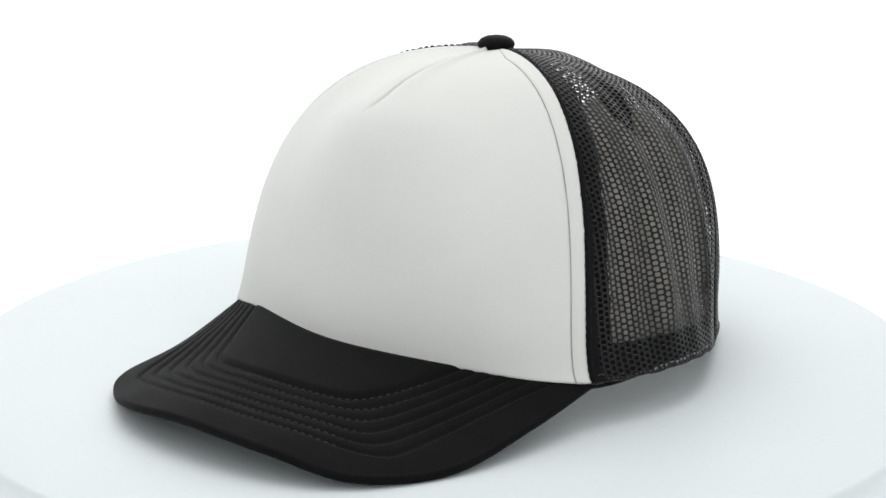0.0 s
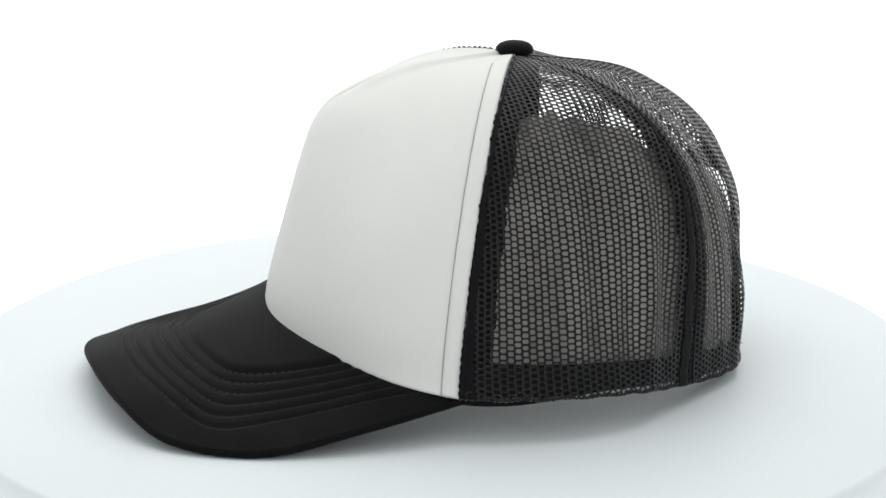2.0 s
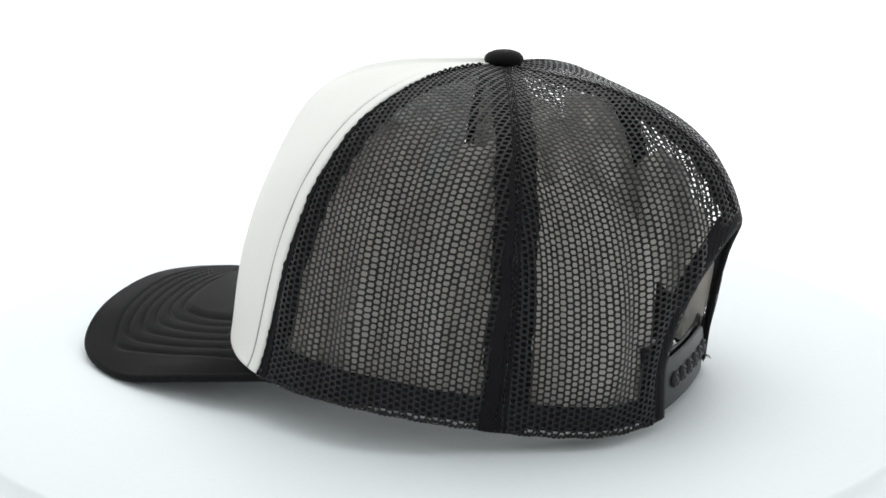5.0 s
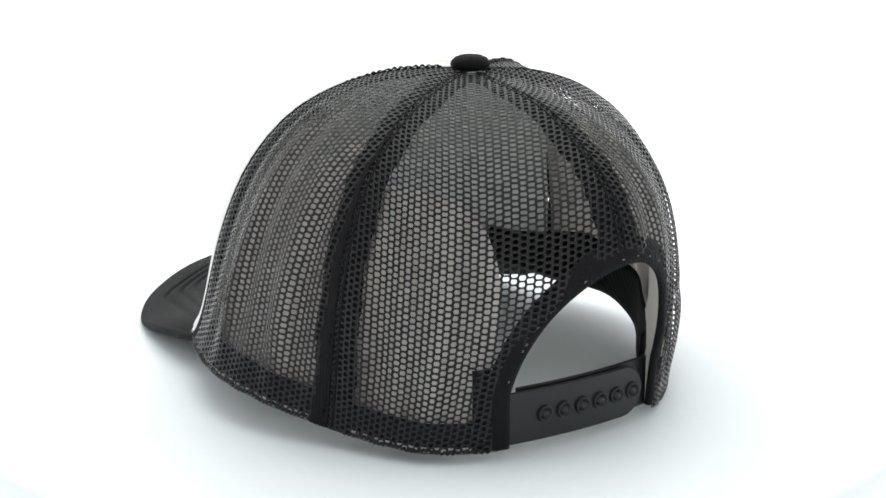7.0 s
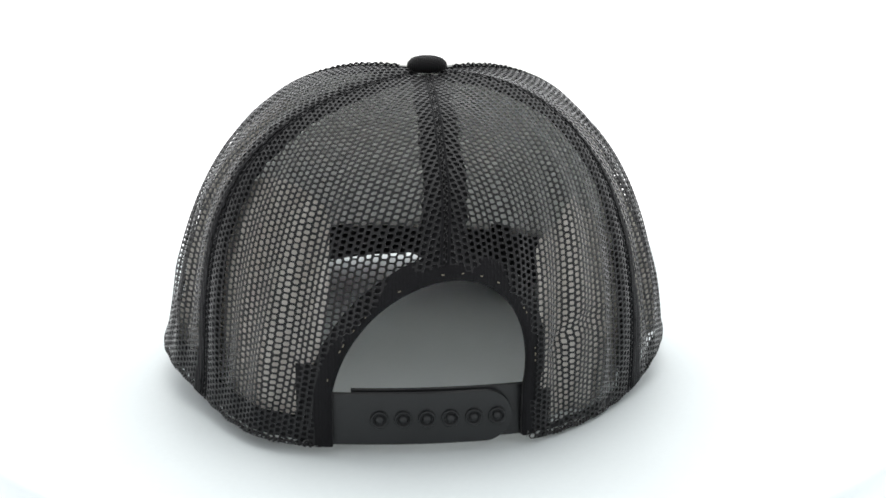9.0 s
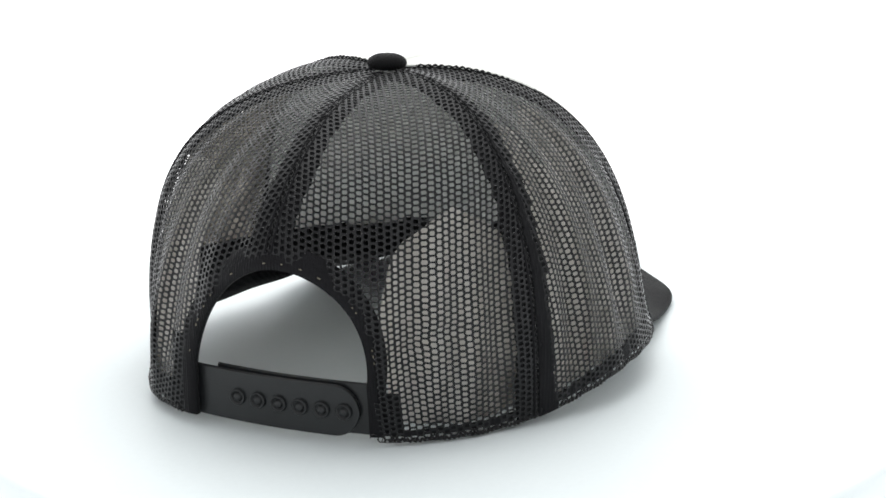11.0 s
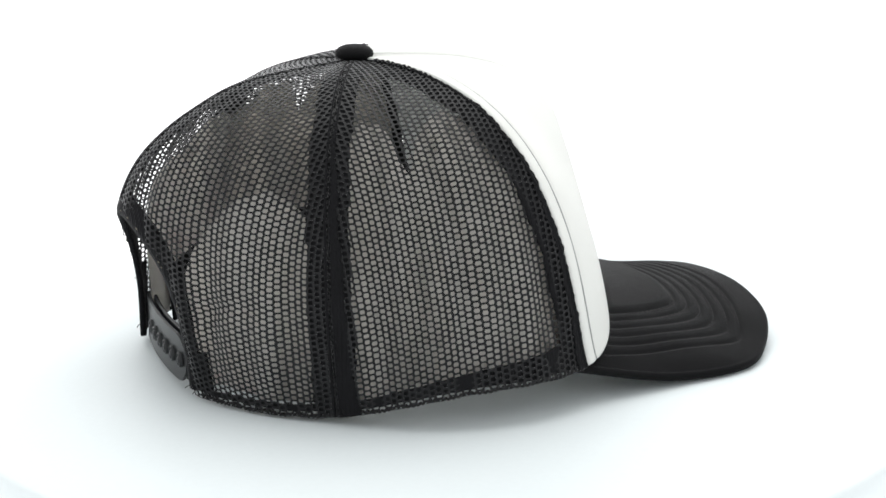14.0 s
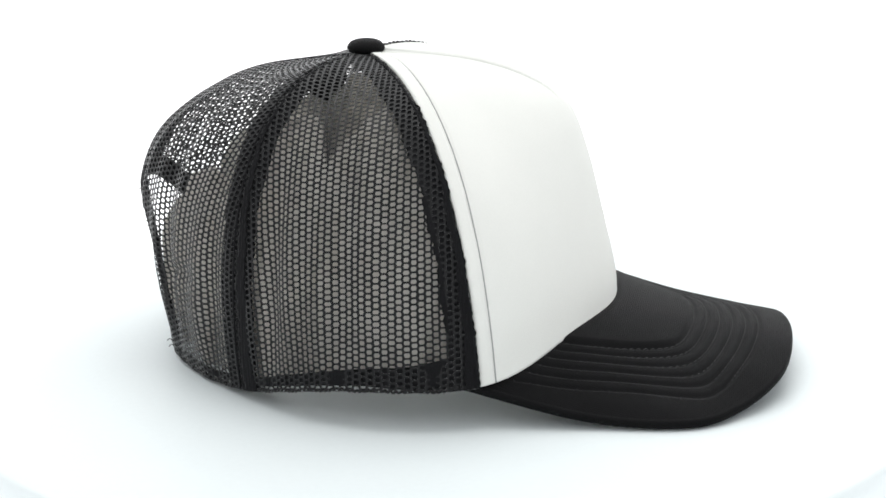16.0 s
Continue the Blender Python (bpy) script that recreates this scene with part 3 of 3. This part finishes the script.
def make_brim():
    brim = new("brim")
    brim.parent = cap
    n, m = 521, 120
    w = np.linspace(-1, 1, n)
    arc = np.concatenate([[0], np.cumsum(np.linalg.norm(np.diff(EDGE, axis=0), axis=1))])
    at = (w + 1) / 2 * arc[-1]
    edge = np.stack([np.interp(at, arc, EDGE[:, k]) for k in range(3)], 1)
    thick = 0.0036
    d = np.gradient(edge, axis=0)
    nx, ny = d[:, 1], -d[:, 0]
    ln = np.hypot(nx, ny)
    nx, ny = nx / ln, ny / ln
    edge = edge + np.stack([-nx * thick / 2, -ny * thick / 2, np.full(n, 0.0008)], 1)
    rim = crown(w, 0.0)
    rim[:, 0] -= 0.0010
    rim[:, 2] += 0.0006
    s = np.linspace(0, 1, m)[None, :, None]
    top = rim[:, None] * (1 - s) + edge[:, None] * s
    # the cloth dips a little between crown and edge
    span = np.linalg.norm(edge - rim, axis=1)[:, None]
    top[..., 2] += -0.030 * span * np.sin(np.pi * s[..., 0]) + 0.0008 * np.sin(np.pi * np.minimum(1, (1 - s[..., 0]) * span / 0.012) / 2)
    rho = quilt_row(top[..., 0], top[..., 1])
    smooth_top = top.copy()
    near_rim = np.clip(s[..., 0] * span / 0.004, 0, 1)
    top[..., 2] -= near_rim * 0.00075 * sum(np.exp(-((rho - q) / 0.20) ** 2) for q in range(6))
    top[..., 2] += 0.0009 * np.clip((-0.1 - rho) * 2.2, 0, 1) * near_rim
    e = top[:, -1]
    roll = [np.stack([e[:, 0] + nx * thick / 2 * np.cos(a), e[:, 1] + ny * thick / 2 * np.cos(a), e[:, 2] - thick / 2 + thick / 2 * np.sin(a)], -1)
            for a in np.linspace(np.pi / 2, -np.pi / 2, 11)[1:-1]]
    low = (smooth_top - np.array([0, 0, thick]))[:, ::-6]
    P = np.concatenate([top, np.stack(roll, 1), low], 1) + np.array([0, OFF, 0])
    part_data("visor", P.reshape(-1, 3), grid_faces(n, P.shape[1], loop_v=True), CLOTH, brim, "black fabric visor with quilted rows")
    for q in range(6):
        line = []
        for i in range(n):
            if rho[i, 0] < q - 0.15 and rho[i, -1] > q:
                k = int(np.argmax(rho[i] > q))
                f = (q - rho[i, k - 1]) / (rho[i, k] - rho[i, k - 1])
                p = top[i, k - 1] * (1 - f) + top[i, k] * f
                # the thread lies proud across the front and sinks into the cloth along the sides
                line.append(p + np.array([0, OFF, 0.0003 - 0.0005 * np.clip((abs(p[1]) - 0.040) / 0.012, 0, 1)]))
        line = np.array(line)
        stitches(line, 0.0019, 0.0011, 0.00013, THREAD, brim, "row of grey stitches")
    return brim


def stitches(line, long, gap, r, mat, parent, label):
    """A row of short thread stitches along a line, in one mesh."""
    s = np.concatenate([[0], np.cumsum(np.linalg.norm(np.diff(line, axis=0), axis=1))])
    verts, faces = [], []
    pos = 0.0
    while pos + long < s[-1]:
        c = np.stack([np.interp(np.linspace(pos, pos + long, 5), s, line[:, k]) for k in range(3)], 1)
        c[:, 2] += np.array([-0.0003, 0.0, 0.0001, 0.0, -0.0003])
        t = c[-1] - c[0]
        t /= np.linalg.norm(t) + 1e-12
        a = np.cross(t, (0, 0, 1))
        a /= np.linalg.norm(a) + 1e-12
        b = np.cross(a, t)
        base = len(verts)
        for k in range(5):
            for g in range(5):
                ang = 2 * math.pi * g / 5
                verts.append(c[k] + r * (a * math.cos(ang) + b * math.sin(ang)))
        faces += grid_faces(5, 5, loop_v=True, base=base)
        pos += long + gap
    return part_data("stitching", verts, faces, mat, parent, label)


make_brim()


# ---------- button ----------
def make_button():
    prof = [(0.0, 0.0026), (0.0022, 0.0025), (0.0044, 0.0021), (0.0062, 0.0013), (0.0074, 0.0000), (0.0077, -0.0013), (0.0070, -0.0026), (0.0050, -0.0034), (0.0, -0.0036)]
    v, f = lathe([(r, z) for r, z in prof[::-1]], 40)
    v = [(x + TOP[0], y + TOP[1] + OFF, z + TOP[2] + 0.0036) for x, y, z in v]
    return part_data("button", v, f, CLOTH, cap, "black cloth covered top button")


make_button()


# ---------- card insert ----------
def make_insert():
    """A strip of card inside the net, cut into rounded lobes."""
    card = new("card_insert")
    tagged(card, "pale card stiffener with rounded lobes inside the cap", "cap insert")
    # the upper edge of each strip: keys round the crown, and how far up it reaches
    strips = (((1.05, 1.10, 1.20, 1.40, 1.48, 1.53, 1.570, 1.61, 1.66, 1.74, 1.83, 1.89, 1.96, 1.996),
               (0.60, 0.64, 0.655, 0.66, 0.635, 0.55, 0.465, 0.53, 0.595, 0.62, 0.61, 0.59, 0.54, 0.50)),
              ((2.004, 2.06, 2.22, 2.37, 2.47, 2.54, 2.58, 2.595), (0.50, 0.53, 0.54, 0.54, 0.515, 0.46, 0.38, 0.30)),
              ((3.42, 3.45, 3.48, 3.53, 3.61, 3.73, 3.85, 3.92, 3.97), (0.28, 0.34, 0.385, 0.43, 0.465, 0.50, 0.465, 0.435, 0.40)),
              ((4.005, 4.08, 4.20, 4.30, 4.37, 4.42, 4.46, 4.55, 4.70, 4.85, 4.95), (0.60, 0.65, 0.69, 0.68, 0.62, 0.52, 0.56, 0.64, 0.68, 0.67, 0.62)))
    for ku, kh in strips:
        u = np.linspace(ku[0], ku[-1], 170)
        h = np.interp(u, ku, kh)
        h = np.convolve(np.pad(h, 2, mode="edge"), np.ones(5) / 5, mode="valid")
        t = np.linspace(0, 1, 24)
        U = np.broadcast_to(u[:, None], (170, 24))
        V = 0.024 + t[None, :] * (h[:, None] - 0.024)
        wave = 0.0013 * np.sin(U * 17 + 1.0 + 2 * V) + 0.0011 * np.sin(U * 43 - 4 * V) - 0.0010
        # the left side strip gets the darker shaded copy of the card
        sheet("card_strip", U, V, -0.0032 + wave + fold(U, V), -0.0037 + wave + fold(U, V), DIM_CARD if ku[0] < 2 else CARD, card, "card strip in a darker tone" if ku[0] < 2 else "")
    return card


insert = make_insert()


# ---------- motion ----------
# the turntable's turn, a little uneven, with the small drift of the cap on it: seconds, degrees, millimetres across and away
TURN = [(0, 3.26, -0.72, -1.56), (1.5, 3.26, -0.44, -0.60), (3, 2.65, 0.10, -0.93), (4.5, 1.60, 0.27, -0.45), (7, -0.40, 0.24, -0.68),
        (9, 0.01, -0.93, -1.98), (11.5, 1.36, -2.49, -1.27), (13, 0.95, -3.79, 0.35), (14.5, -1.54, -1.95, -0.46), (16, -2.96, -0.48, -1.94)]


def motions():
    knots = np.array(TURN, float)
    rows, disc_rows = [], []
    for k in range(33):
        t = k * 0.5
        i = int(np.clip(np.searchsorted(knots[:, 0], t, side="right") - 1, 0, len(knots) - 2))
        slope = np.gradient(knots[:, 1:], knots[:, 0], axis=0)
        h = knots[i + 1, 0] - knots[i, 0]
        f = (t - knots[i, 0]) / h
        off = ((1 + 2 * f) * (1 - f) ** 2 * knots[i, 1:] + f * (1 - f) ** 2 * h * slope[i]
               + f * f * (3 - 2 * f) * knots[i + 1, 1:] + f * f * (f - 1) * h * slope[i + 1])
        turn = 227.128 - 14.672 * t + off[0]
        rows.append((t, pose(off[1] / 1000, off[2] / 1000, 0, 0, 0, turn)))
        disc_rows.append((t, pose(0, 0, 0, 0, 0, turn)))
    walk(turntable, disc_rows)
    for thing in (cap, insert):
        walk(thing, rows)


motions()
